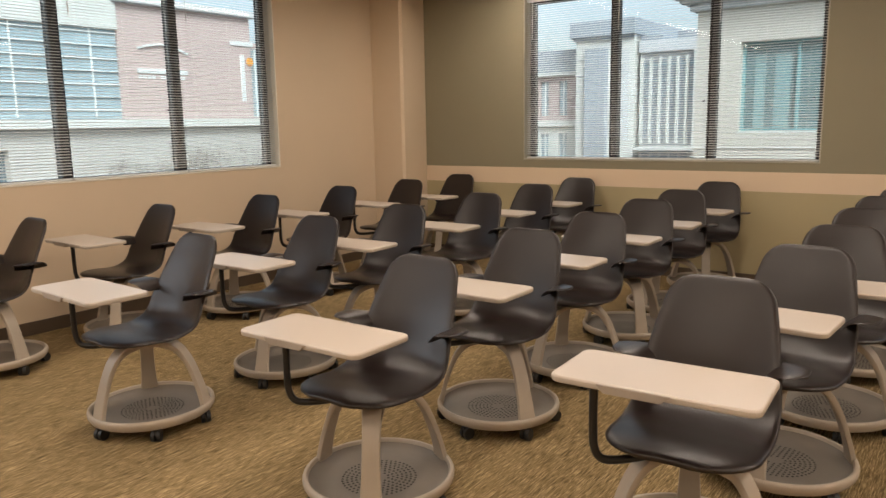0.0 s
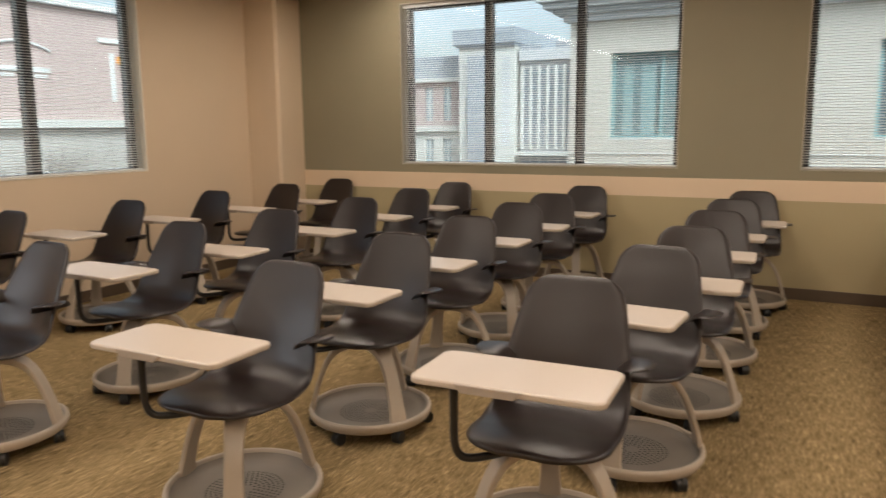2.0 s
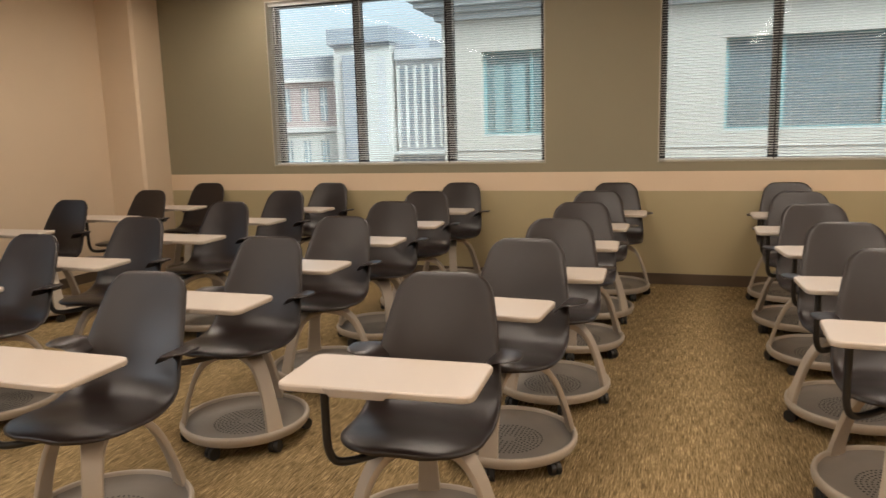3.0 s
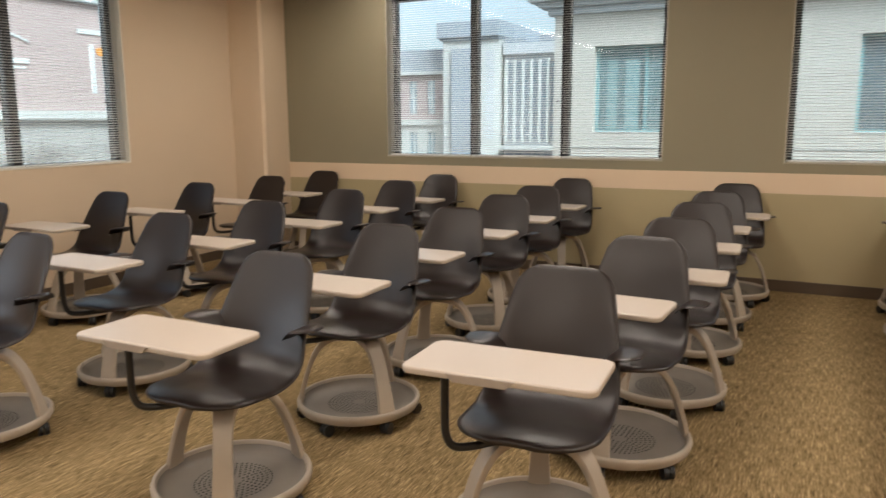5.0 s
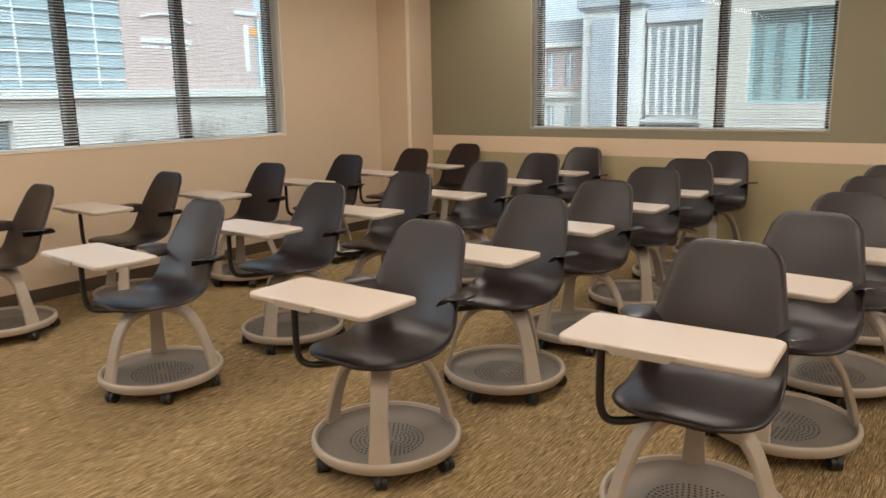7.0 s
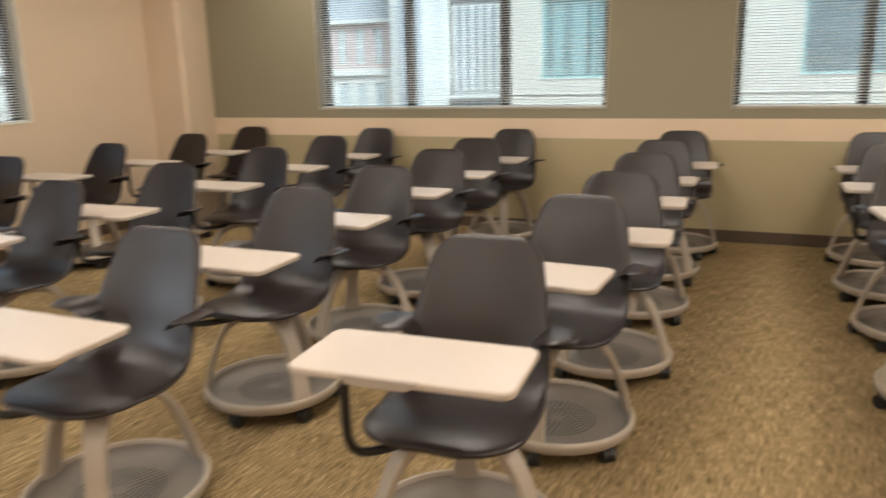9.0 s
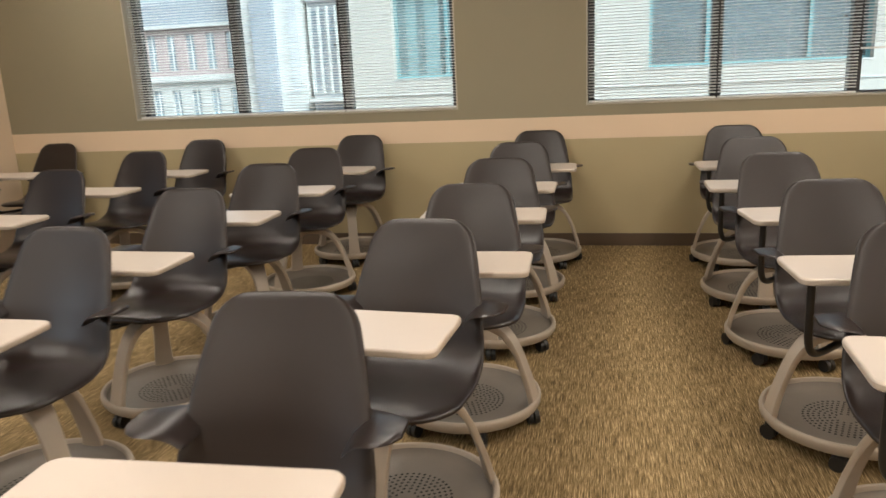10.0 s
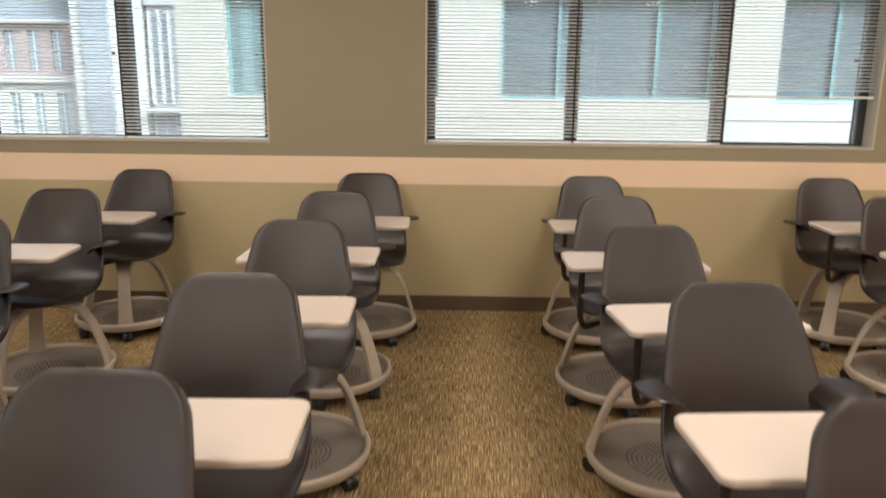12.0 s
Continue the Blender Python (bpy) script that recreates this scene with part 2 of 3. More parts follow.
def wall_with_openings(name, label, openings, start, end, make, bands, mats):
    """A wall along one axis, cut by openings (from, to), in painted bands (bottom, top, slot)."""
    bm = bmesh.new()
    cuts = sorted({start, end, *[v for o in openings for v in o]})
    for a, b in zip(cuts, cuts[1:]):
        hole = any(o[0] <= a and b <= o[1] for o in openings)
        for low, high, slot in bands:
            pieces = [(low, high)]
            if hole:
                pieces = [(low, min(high, SILL)), (max(low, HEAD), high)]
            for z0, z1 in pieces:
                if z1 - z0 > 1e-4:
                    make(bm, a, b, z0, z1, slot)
    bmesh.ops.remove_doubles(bm, verts=bm.verts, dist=1e-5)
    return tagged(part(name, bm, mats), label, "wall", kind="structure")


NORTH_OPENINGS = [(-3.90, -1.045), (-0.05, 2.79)]
WEST_OPENINGS = [(-2.22, 0.86), (1.857, 4.937)]
# the band below the stripe has that light put into its colour
wall_with_openings("wall_north", "olive painted wall with a light tan stripe below its windows", NORTH_OPENINGS, LEFT_X - THICK, RIGHT_X + THICK,
                   lambda bm, a, b, z0, z1, s: box(bm, a, b, WALL_Y, WALL_Y + THICK, z0, z1, slot=s),
                   [(0, 0.845, 3), (0.845, 1.018, 2), (1.018, TOP, 1)], [TAN, OLIVE, STRIPE, OLIVE_LIT])
wall_with_openings("wall_west", "plain tan painted wall with a wide window", WEST_OPENINGS, BACK_Y, WALL_Y,
                   lambda bm, a, b, z0, z1, s: box(bm, LEFT_X - THICK, LEFT_X, a, b, z0, z1, slot=s), [(0, TOP, 0)], [TAN])
tagged(part("wall_east", boxed(RIGHT_X, RIGHT_X + THICK, BACK_Y, WALL_Y, 0, TOP), TAN), "plain tan painted side wall", "wall", kind="structure")
tagged(part("wall_south", boxed(LEFT_X - THICK, RIGHT_X + THICK, BACK_Y - THICK, BACK_Y, 0, TOP), TAN), "plain tan painted front wall", "wall", kind="structure")
bm = bmesh.new()
foot = [(LEFT_X + 0.001, 6.34), (-5.16, 6.36), (-5.135, 6.385), (-5.195, WALL_Y - 0.001), (LEFT_X + 0.001, WALL_Y - 0.001)]
low = [bm.verts.new((x, y, 0)) for x, y in foot]
high = [bm.verts.new((x, y, TOP)) for x, y in foot]
bm.faces.new(low[::-1]), bm.faces.new(high)
for i in range(len(foot)):
    bm.faces.new((low[i], low[(i + 1) % len(foot)], high[(i + 1) % len(foot)], high[i]))
tagged(part("wall_pilaster", bm, TAN), "tan boxed-out column in the corner of the room", "wall", kind="structure")
tagged(part("floor", boxed(LEFT_X - THICK, RIGHT_X + THICK, BACK_Y - THICK, WALL_Y + THICK, -0.2, 0), CARPET),
       "brown and gold flecked loop-pile carpet floor", "floor", kind="structure")
tagged(part("ceiling", boxed(LEFT_X - THICK, RIGHT_X + THICK, BACK_Y - THICK, WALL_Y + THICK, TOP, TOP + 0.2), CEILING),
       "plain off-white painted ceiling", "ceiling", kind="structure")


def baseboard(name, *dims):
    return tagged(part(name, boxed(*dims, bevel=0.003), BASEBOARD), "dark brown rubber baseboard along the wall", "baseboard", kind="structure")


baseboard("baseboard_north", -5.18, RIGHT_X - 0.02, WALL_Y - 0.012, WALL_Y - 0.0005, 0.0, 0.10)
baseboard("baseboard_west", LEFT_X + 0.0005, LEFT_X + 0.012, BACK_Y + 0.02, 6.33, 0.0, 0.10)
baseboard("baseboard_pilaster", LEFT_X + 0.013, -5.17, 6.322, 6.334, 0.0, 0.10)

# ---- windows and blinds ----
SLAT_PITCH = 0.0218


def window(name, width, m, bottoms, group, lining):
    """Three lights in a bronze frame, in a lined opening; local x along the wall, y outward from the room's face, z from the sill."""
    height = HEAD - SILL
    root = new(name)
    root.matrix_world = m
    tagged(root, "three-light window in a dark bronze metal frame", "window", kind="structure")
    bm = bmesh.new()
    box(bm, 0.0005, 0.012, 0.001, 0.17, 0.0005, height - 0.0005)
    box(bm, width - 0.012, width - 0.0005, 0.001, 0.17, 0.0005, height - 0.0005)
    box(bm, 0.012, width - 0.012, 0.001, 0.17, height - 0.012, height - 0.0005)
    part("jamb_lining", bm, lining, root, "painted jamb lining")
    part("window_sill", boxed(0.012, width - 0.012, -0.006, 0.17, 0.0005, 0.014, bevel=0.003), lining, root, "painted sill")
    frame_bm = bmesh.new()
    y0, y1 = 0.125, 0.20
    pane = width / 3
    box(frame_bm, 0.013, 0.06, y0, y1, 0.015, height - 0.013)
    box(frame_bm, width - 0.06, width - 0.013, y0, y1, 0.015, height - 0.013)
    box(frame_bm, 0.06, width - 0.06, y0, y1, 0.015, 0.028)
    box(frame_bm, 0.06, width - 0.06, y0, y1, height - 0.055, height - 0.013)
    part("window_frame", frame_bm, BRONZE, root)
    for k in (1, 2):
        part("mullion", boxed(k * pane - 0.038, k * pane + 0.038, y0 - 0.01, y1 + 0.01, 0.0282, height - 0.055, bevel=0.004), BRONZE, root)
    for k in range(3):
        a = 0.0605 if k == 0 else k * pane + 0.0385
        b = width - 0.0605 if k == 2 else (k + 1) * pane - 0.0385
        g = part("pane", boxed(a, b, 0.158, 0.164, 0.0285, height - 0.0555), GLASS, root)
        g.visible_shadow = False
        if k:
            part("latch", boxed(b - 0.05, b - 0.033, 0.135, 0.157, 0.54, 0.562, bevel=0.004), BRONZE, root)
    # a blind hangs before each light
    for k in range(3):
        a, b = k * pane + (0.018 if k == 0 else 0.006), (k + 1) * pane - (0.018 if k == 2 else 0.006)
        blind(b - a, height, bottoms[k], m @ Matrix.Translation((a, 0.055, 0)), group)


slat_meshes = {}


def slat_mesh(width):
    key = round(width, 3)
    if key not in slat_meshes:
        bm = bmesh.new()
        rows = []
        for y, z in ((-0.0125, -0.0012), (-0.005, 0.0007), (0.005, 0.0007), (0.0125, -0.0012)):
            rows.append([bm.verts.new((x, y, z)) for x in (0, width)])
        for r0, r1 in zip(rows, rows[1:]):
            bm.faces.new((r0[0], r0[1], r1[1], r1[0]))
        me = bpy.data.meshes.new("slat")
        bm.to_mesh(me)
        bm.free()
        me.materials.append(SLAT)
        me.shade_smooth()
        slat_meshes[key] = me
    return slat_meshes[key]


def blind(width, height, bottom, m, group):
    root = new("venetian_blind")
    root.matrix_world = m
    tagged(root, "white horizontal mini blind with open slats, " + ("lowered to the sill" if bottom < 0.1 else "pulled partly up"), "blind", group)
    part("head_rail", boxed(0, width, -0.018, 0.018, height - 0.045, height - 0.015, bevel=0.002), SLAT, root)
    part("bottom_rail", boxed(0, width, -0.012, 0.012, bottom + 0.016, bottom + 0.030, bevel=0.003), SLAT, root)
    count = int((height - 0.06 - bottom - 0.04) / SLAT_PITCH)
    me = slat_mesh(width)
    for i in range(count):
        s = new("slat", me)
        s.parent = root
        s.matrix_basis = pose(0, random.uniform(-0.0006, 0.0006), height - 0.065 - i * SLAT_PITCH, 17 + random.uniform(-2, 2), random.uniform(-0.04, 0.04), 0)
    for u in (0.12, 0.5, 0.88):
        part("ladder_cord", tube(bmesh.new(), [(u * width, -0.0135, bottom + 0.03), (u * width, -0.0135, height - 0.045)], 0.0009, 4), SLAT, root)
    part("tilt_wand", tube(bmesh.new(), [(0.07, -0.024, height - 0.05), (0.07, -0.026, height - 0.42)], 0.0035, 6), SLAT, root)


for k, (a, b) in enumerate(NORTH_OPENINGS):
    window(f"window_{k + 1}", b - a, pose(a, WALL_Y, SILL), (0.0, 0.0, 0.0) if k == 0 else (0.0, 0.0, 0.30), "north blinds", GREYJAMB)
for k, (a, b) in enumerate(WEST_OPENINGS):
    window(f"window_{4 - k}", b - a, pose(LEFT_X, a, SILL, 0, 0, 90), (1.35, 1.35, 1.35) if k == 0 else (0.0, 0.0, 0.0), "west blinds", JAMB)

# added lamp for sky light, in the unseen window with blinds drawn up
skylight = new("window_daylight", bpy.data.lights.new("window_daylight", "AREA"))
skylight.data.shape, skylight.data.size, skylight.data.size_y = "RECTANGLE", 2.9, 1.3
skylight.data.energy, skylight.data.color = 22.0, (0.90, 0.95, 1.0)
skylight.matrix_world = look((LEFT_X - 0.03, -0.66, 1.75), (LEFT_X + 2, -0.66, 1.75))

# ---- ceiling lights ----


def ceiling_light(x, y, length):
    root = new("ceiling_light")
    root.location = (x, y, TOP)
    tagged(root, "long narrow warm-lit fluorescent ceiling light", "ceiling light", "ceiling lights")
    w = 0.10
    bm = bmesh.new()
    for s in (-1, 1):
        box(bm, min(s * w, s * (w + 0.02)), max(s * w, s * (w + 0.02)), -length / 2, length / 2, -0.035, -0.0005)
        box(bm, -w - 0.02, w + 0.02, min(s * length / 2, s * (length / 2 + 0.02)), max(s * length / 2, s * (length / 2 + 0.02)), -0.035, -0.0005)
    part("housing", bm, WHITEMETAL, root)
    part("diffuser", boxed(-w, w, -length / 2, length / 2, -0.028, -0.0005), LAMPGLOW, root)
    lamp = new("lamp", bpy.data.lights.new("lamp", "AREA"))
    lamp.data.shape, lamp.data.size, lamp.data.size_y = "RECTANGLE", 2 * w, length
    lamp.data.energy, lamp.data.color = LAMP_POWER, LAMP_COLOUR
    lamp.parent = root
    lamp.location = (0, 0, -0.032)


for lx in (-3.87, -1.25, 1.4, 3.6):
    for ly in (-1.2, 1.95, 5.35 if lx < -3 else 4.6):
        ceiling_light(lx, ly, 2.44)

# ---- tablet-arm chairs ----
PROFILE = [(-0.276, 0.488), (-0.25, 0.499), (-0.19, 0.504), (-0.1, 0.498), (0.0, 0.485), (0.08, 0.482), (0.145, 0.496), (0.19, 0.536), (0.218, 0.6), (0.245, 0.68), (0.285, 0.778), (0.324, 0.865), (0.352, 0.934)]
HALF_WIDTH = [0.222, 0.228, 0.236, 0.242, 0.245, 0.245, 0.242, 0.238, 0.232, 0.222, 0.205, 0.186, 0.174]
CURL = [0, 0, 0, 0, 0.004, 0.010, 0.022, 0.036, 0.042, 0.034, 0.024, 0.016, 0.012]
DROOP = [-0.022, -0.021, -0.018, -0.012, -0.004, 0.010, 0.02, 0.02, 0.01, 0, 0, 0, 0]


def shell_mesh():
    """Seat and back in one moulded piece, 7 mm thick, with round front and top corners."""
    ns, nu = 64, 25
    line = spline([(y, z, w, c, d) for (y, z), w, c, d in zip(PROFILE, HALF_WIDTH, CURL, DROOP)], ns, 0.75)
    length = np.cumsum([0] + [math.hypot(line[i + 1][0] - line[i][0], line[i + 1][1] - line[i][1]) for i in range(ns - 1)])
    grid = np.zeros((ns, nu, 3))
    for i, (y, z, w, c, d) in enumerate(line):
        full = w
        for end, r in ((length[i], 0.155), (length[-1] - length[i], 0.085)):
            if end < r:
                w -= r - math.sqrt(max(r * r - (r - end) ** 2, 0))
        for j in range(nu):
            u = 2 * j / (nu - 1) - 1
            u = math.sin(u * math.pi / 2) * 0.8 + u * 0.2
            e = u * w / full
            grid[i, j] = (u * w, y - c * e * e, z + d * e * e)
    du = np.gradient(grid, axis=1)
    dv = np.gradient(grid, axis=0)
    normal = np.cross(du, dv)
    normal /= np.linalg.norm(normal, axis=2, keepdims=True) + 1e-9
    # the rim rolls away from the sitter
    for i in range(ns):
        for j in range(nu):
            grid[i, j] -= (0.0075, 0.0045, 0.002, 0.0007, 0)[min(i, j, ns - 1 - i, nu - 1 - j, 4)] * normal[i, j]
    bm = bmesh.new()
    top = [[bm.verts.new(grid[i, j] + 0.0035 * normal[i, j]) for j in range(nu)] for i in range(ns)]
    under = [[bm.verts.new(grid[i, j] - 0.0035 * normal[i, j]) for j in range(nu)] for i in range(ns)]
    for i in range(ns - 1):
        for j in range(nu - 1):
            bm.faces.new((top[i][j], top[i][j + 1], top[i + 1][j + 1], top[i + 1][j]))
            bm.faces.new((under[i][j], under[i + 1][j], under[i + 1][j + 1], under[i][j + 1]))
    rim = [(0, j) for j in range(nu)] + [(i, nu - 1) for i in range(1, ns)] + [(ns - 1, j) for j in range(nu - 2, -1, -1)] + [(i, 0) for i in range(ns - 2, 0, -1)]
    for (a, b), (c, d) in zip(rim, rim[1:] + rim[:1]):
        bm.faces.new((top[a][b], under[a][b], under[c][d], top[c][d]))
    return bm


def arm_mesh(side):
    """A short wing that leaves the shell's flank and flattens into an arm pad."""
    bm = bmesh.new()
    stations = spline([(0.185, 0.205, 0.20, 0.640, 0.0), (0.208, 0.190, 0.19, 0.662, 0.0), (0.234, 0.168, 0.175, 0.677, 0.0), (0.268, 0.150, 0.158, 0.684, 0.0), (0.298, 0.148, 0.128, 0.686, 0.0), (0.318, 0.155, 0.08, 0.685, 0.0)], 16)
    rings = []
    for x, yc, length, z, slope in stations:
        ring = []
        for k in range(14):
            a = k * math.tau / 14
            cy = abs(math.cos(a)) ** 0.5 * math.copysign(1, math.cos(a)) * length / 2
            ring.append(bm.verts.new((side * x, yc + cy, z + math.sin(a) * 0.0055 + slope * cy * 0.6)))
        rings.append(ring)
    for r0, r1 in zip(rings, rings[1:]):
        for k in range(14):
            q = (r0[k], r0[(k + 1) % 14], r1[(k + 1) % 14], r1[k])
            bm.faces.new(q if side > 0 else q[::-1])
    bm.faces.new(rings[-1] if side < 0 else rings[-1][::-1])
    bmesh.ops.recalc_face_normals(bm, faces=bm.faces)
    return bm


TAB = (-0.325, 0.275, -0.405, -0.105)


def tablet_top():
    """Rounded laminate board; the front edge dips into a grip."""
    x0, x1, y0, y1 = TAB
    r = 0.035
    outline = []
    for cx, cy, a0 in ((x1 - r, y1 - r, 0), (x0 + r, y1 - r, 90), (x0 + r, y0 + r, 180), (x1 - r, y0 + r, 270)):
        for k in range(6):
            a = radians(a0 + k * 18)
            outline.append((cx + r * math.cos(a), cy + r * math.sin(a)))
    bm = bmesh.new()
    levels = [(0.010, 0.717), (0.002, 0.720), (0.0, 0.726), (0.0, 0.735), (0.002, 0.739), (0.006, 0.741)]
    mx, my = (x0 + x1) / 2, (y0 + y1) / 2
    rings = []
    for inset, z in levels:
        fx, fy = 1 - inset / (x1 - mx), 1 - inset / (y1 - my)
        rings.append([bm.verts.new((mx + (x - mx) * fx, my + (y - my) * fy, z)) for x, y in outline])
    n = len(outline)
    for k0, (r0, r1) in enumerate(zip(rings, rings[1:])):
        for k in range(n):
            f = bm.faces.new((r0[k], r0[(k + 1) % n], r1[(k + 1) % n], r1[k]))
            f.material_index = 1 if k0 < 3 else 0
    f = bm.faces.new(rings[0][::-1])
    f.material_index = 1
    bm.faces.new(rings[-1])
    return bm


def grip_mesh():
    """A shallow lip under the front edge, with slanted ends."""
    bm = bmesh.new()
    low, high = TAB[2] - 0.006, TAB[2] + 0.02
    side = [(-0.150, 0.7135), (0.015, 0.7135), (0.045, 0.7385), (-0.172, 0.7385)]
    front = [bm.verts.new((x, low, z)) for x, z in side]
    rear = [bm.verts.new((x, high, z)) for x, z in side]
    bm.faces.new(front), bm.faces.new(rear[::-1])
    for i in range(4):
        j = (i + 1) % 4
        bm.faces.new((front[i], rear[i], rear[j], front[j]))
    bmesh.ops.recalc_face_normals(bm, faces=bm.faces)
    bmesh.ops.bevel(bm, geom=list(bm.edges), offset=0.002, segments=2, affect="EDGES")
    return bm


def leg_mesh():
    """One flat leg: steep from the ring, then arched over into the hub; along +x."""
    path = spline([(0.290, 0.078, 0.090, 0.022), (0.277, 0.145, 0.078, 0.022), (0.252, 0.23, 0.070, 0.022), (0.214, 0.325, 0.068, 0.024), (0.162, 0.392, 0.076, 0.028), (0.09, 0.423, 0.096, 0.034), (0.0, 0.431, 0.115, 0.036)], 20)
    bm = bmesh.new()
    rings = []
    for i, (r, z, w, th) in enumerate(path):
        p, q = path[max(i - 1, 0)], path[min(i + 1, len(path) - 1)]
        tx, tz = q[0] - p[0], q[1] - p[1]
        n = math.hypot(tx, tz)
        nx, nz = -tz / n, tx / n
        ring = []
        for u, v in ((-1, -0.7), (-0.92, -1), (0.92, -1), (1, -0.7), (1, 0.7), (0.92, 1), (-0.92, 1), (-1, 0.7)):
            ring.append(bm.verts.new((r + nx * v * th / 2, u * w / 2, z + nz * v * th / 2)))
        rings.append(ring)
    for r0, r1 in zip(rings, rings[1:]):
        for k in range(8):
            bm.faces.new((r0[k], r0[(k + 1) % 8], r1[(k + 1) % 8], r1[k]))
    bm.faces.new(rings[0][::-1]), bm.faces.new(rings[-1])
    bmesh.ops.recalc_face_normals(bm, faces=bm.faces)
    return bm


def build_chair():
    root = new("tablet_arm_chair")
    tagged(root, "charcoal plastic swivel chair with white tablet desk and grey base", "chair", "classroom chairs")
    seat = part("seat_shell", shell_mesh(), SHELL, root, "dark charcoal one-piece seat and back", smooth=True, crease=100)
    for side in (-1, 1):
        part("armrest", arm_mesh(side), SHELL, seat, smooth=True, crease=80)
    part("swivel_hub", (lambda bm: (lathe(bm, [(0.0, 0.479), (0.10, 0.479), (0.11, 0.472), (0.075, 0.460), (0.05, 0.45), (0.05, 0.42), (0.0, 0.42)], 24), bm)[1])(bmesh.new()), BLACK, root, smooth=True)
    desk = part("tablet", tablet_top(), [TABLET, TABLET_EDGE], root, "warm white laminate tablet desk")
    part("grip", grip_mesh(), GRIP, desk, "grey-beige edge grip")
    part("tablet_bracket", boxed(-0.27, -0.10, -0.310, -0.170, 0.704, 0.716, bevel=0.003), BLACK, desk)
    pole = spline([(-0.242, -0.245, 0.71), (-0.242, -0.245, 0.63), (-0.242, -0.245, 0.54), (-0.239, -0.243, 0.47), (-0.220, -0.230, 0.428), (-0.175, -0.195, 0.418), (-0.09, -0.12, 0.426), (0.0, -0.03, 0.440)], 26)
    part("tablet_post", tube(bmesh.new(), pole, 0.0138, 10), BLACK, root, "bent black steel tablet post", smooth=True)
    bm = bmesh.new()
    lathe(bm, [(0.284, 0.092), (0.287, 0.103), (0.291, 0.108), (0.299, 0.109), (0.305, 0.105), (0.308, 0.096), (0.306, 0.078), (0.296, 0.062), (0.262, 0.057)], 48)
    base = part("base_ring", bm, BASE, root, "warm grey plastic base ring", smooth=True)
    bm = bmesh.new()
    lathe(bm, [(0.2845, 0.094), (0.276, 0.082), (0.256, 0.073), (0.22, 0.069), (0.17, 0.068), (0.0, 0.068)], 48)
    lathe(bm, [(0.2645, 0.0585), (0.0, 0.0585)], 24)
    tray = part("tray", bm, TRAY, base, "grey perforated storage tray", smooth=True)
    bm = bmesh.new()
    for i in range(7):
        r = 0.038 + 0.0185 * i
        n = 10 + 6 * i
        for k in range(n):
            a = (k + 0.5 * (i % 2)) * math.tau / n
            vs = [bm.verts.new((r * math.cos(a) + 0.0056 * math.cos(j * math.tau / 6), r * math.sin(a) + 0.0056 * math.sin(j * math.tau / 6), 0.0695)) for j in range(6)]
            bm.faces.new(vs)
    tagged(part("perforation", bm, HOLE, base), kind="stuff")
    leg_me = None
    for k in range(3):
        leg = part("leg", leg_mesh(), BASE, base, smooth=True) if leg_me is None else new("leg", leg_me)
        leg_me = leg.data
        leg.parent = base
        leg.matrix_basis = pose(0, 0, 0, 0, 0, 90 + 120 * k)
    wheel_me = stem_me = None
    for k in range(6):
        a = 30 + 60 * k
        turn = a + (37, -50, 80, 15, -20, 120)[k]
        bm = bmesh.new()
        for s in (-1, 1):
            m = pose(0, s * 0.013, 0.03, 90, 0, 0)
            bmesh.ops.create_cone(bm, cap_ends=True, segments=16, radius1=0.03, radius2=0.028, depth=0.019, matrix=m)
        if wheel_me is None:
            bmesh.ops.create_cone(bm, cap_ends=True, segments=12, radius1=0.009, radius2=0.009, depth=0.03, matrix=pose(0.012, 0, 0.048))
            w = part("caster", bm, RUBBER, base)
            wheel_me = w.data
        else:
            bm.free()
            w = new("caster", wheel_me)
        w.parent = base
        w.matrix_basis = pose(0.282 * math.cos(radians(a)), 0.282 * math.sin(radians(a)), 0, 0, 0, turn)
    return root


# x and y of the ring's centre, turn of the seat, turn of the base, and how far the tablet is swung aside
CHAIRS = {}
CHAIRS["wall column"] = [(-4.924, 1.906, -1, 40), (-4.91, 2.834, -2, 100), (-4.77, 3.719, 1, 60), (-4.794, 4.675, -1, 0), (-4.732, 5.591, -2, 0), (-4.653, 6.432, 1, 80)]
CHAIRS["third column"] = [(-3.306, 1.981, -3, 60), (-3.288, 2.874, -1, 80), (-3.208, 3.658, 2, 40), (-3.191, 4.621, 0, 20), (-3.237, 5.567, -2, 40), (-3.207, 6.402, -1, 0)]
CHAIRS["second column"] = [(-1.831, 2.054, 0, 95), (-1.832, 2.976, 0, 0), (-1.834, 3.822, -1, 40), (-1.846, 4.705, 0, 100), (-1.849, 5.509, 3, 40), (-1.838, 6.4, -2, 80)]
CHAIRS["aisle column"] = [(-0.64, 2.25, 2.5, 17), (-0.543, 3.098, -4, 56, -0.035, 0.037), (-0.472, 3.852, 2, 20, 0.018, 0.0), (-0.465, 4.729, 2, 60), (-0.459, 5.547, 0, 0), (-0.38, 6.35, 2, 40)]
CHAIRS["column across the aisle"] = [(0.992, 3.025, -2, 40), (0.988, 3.84, 4, 100), (0.988, 4.723, 7, 80), (0.966, 5.51, -1, 60), (0.995, 6.33, 1, 80)]
CHAIRS["far column"] = [(2.45, 5.61, 0, 60), (2.473, 6.392, 1, 20)]
first = build_chair()
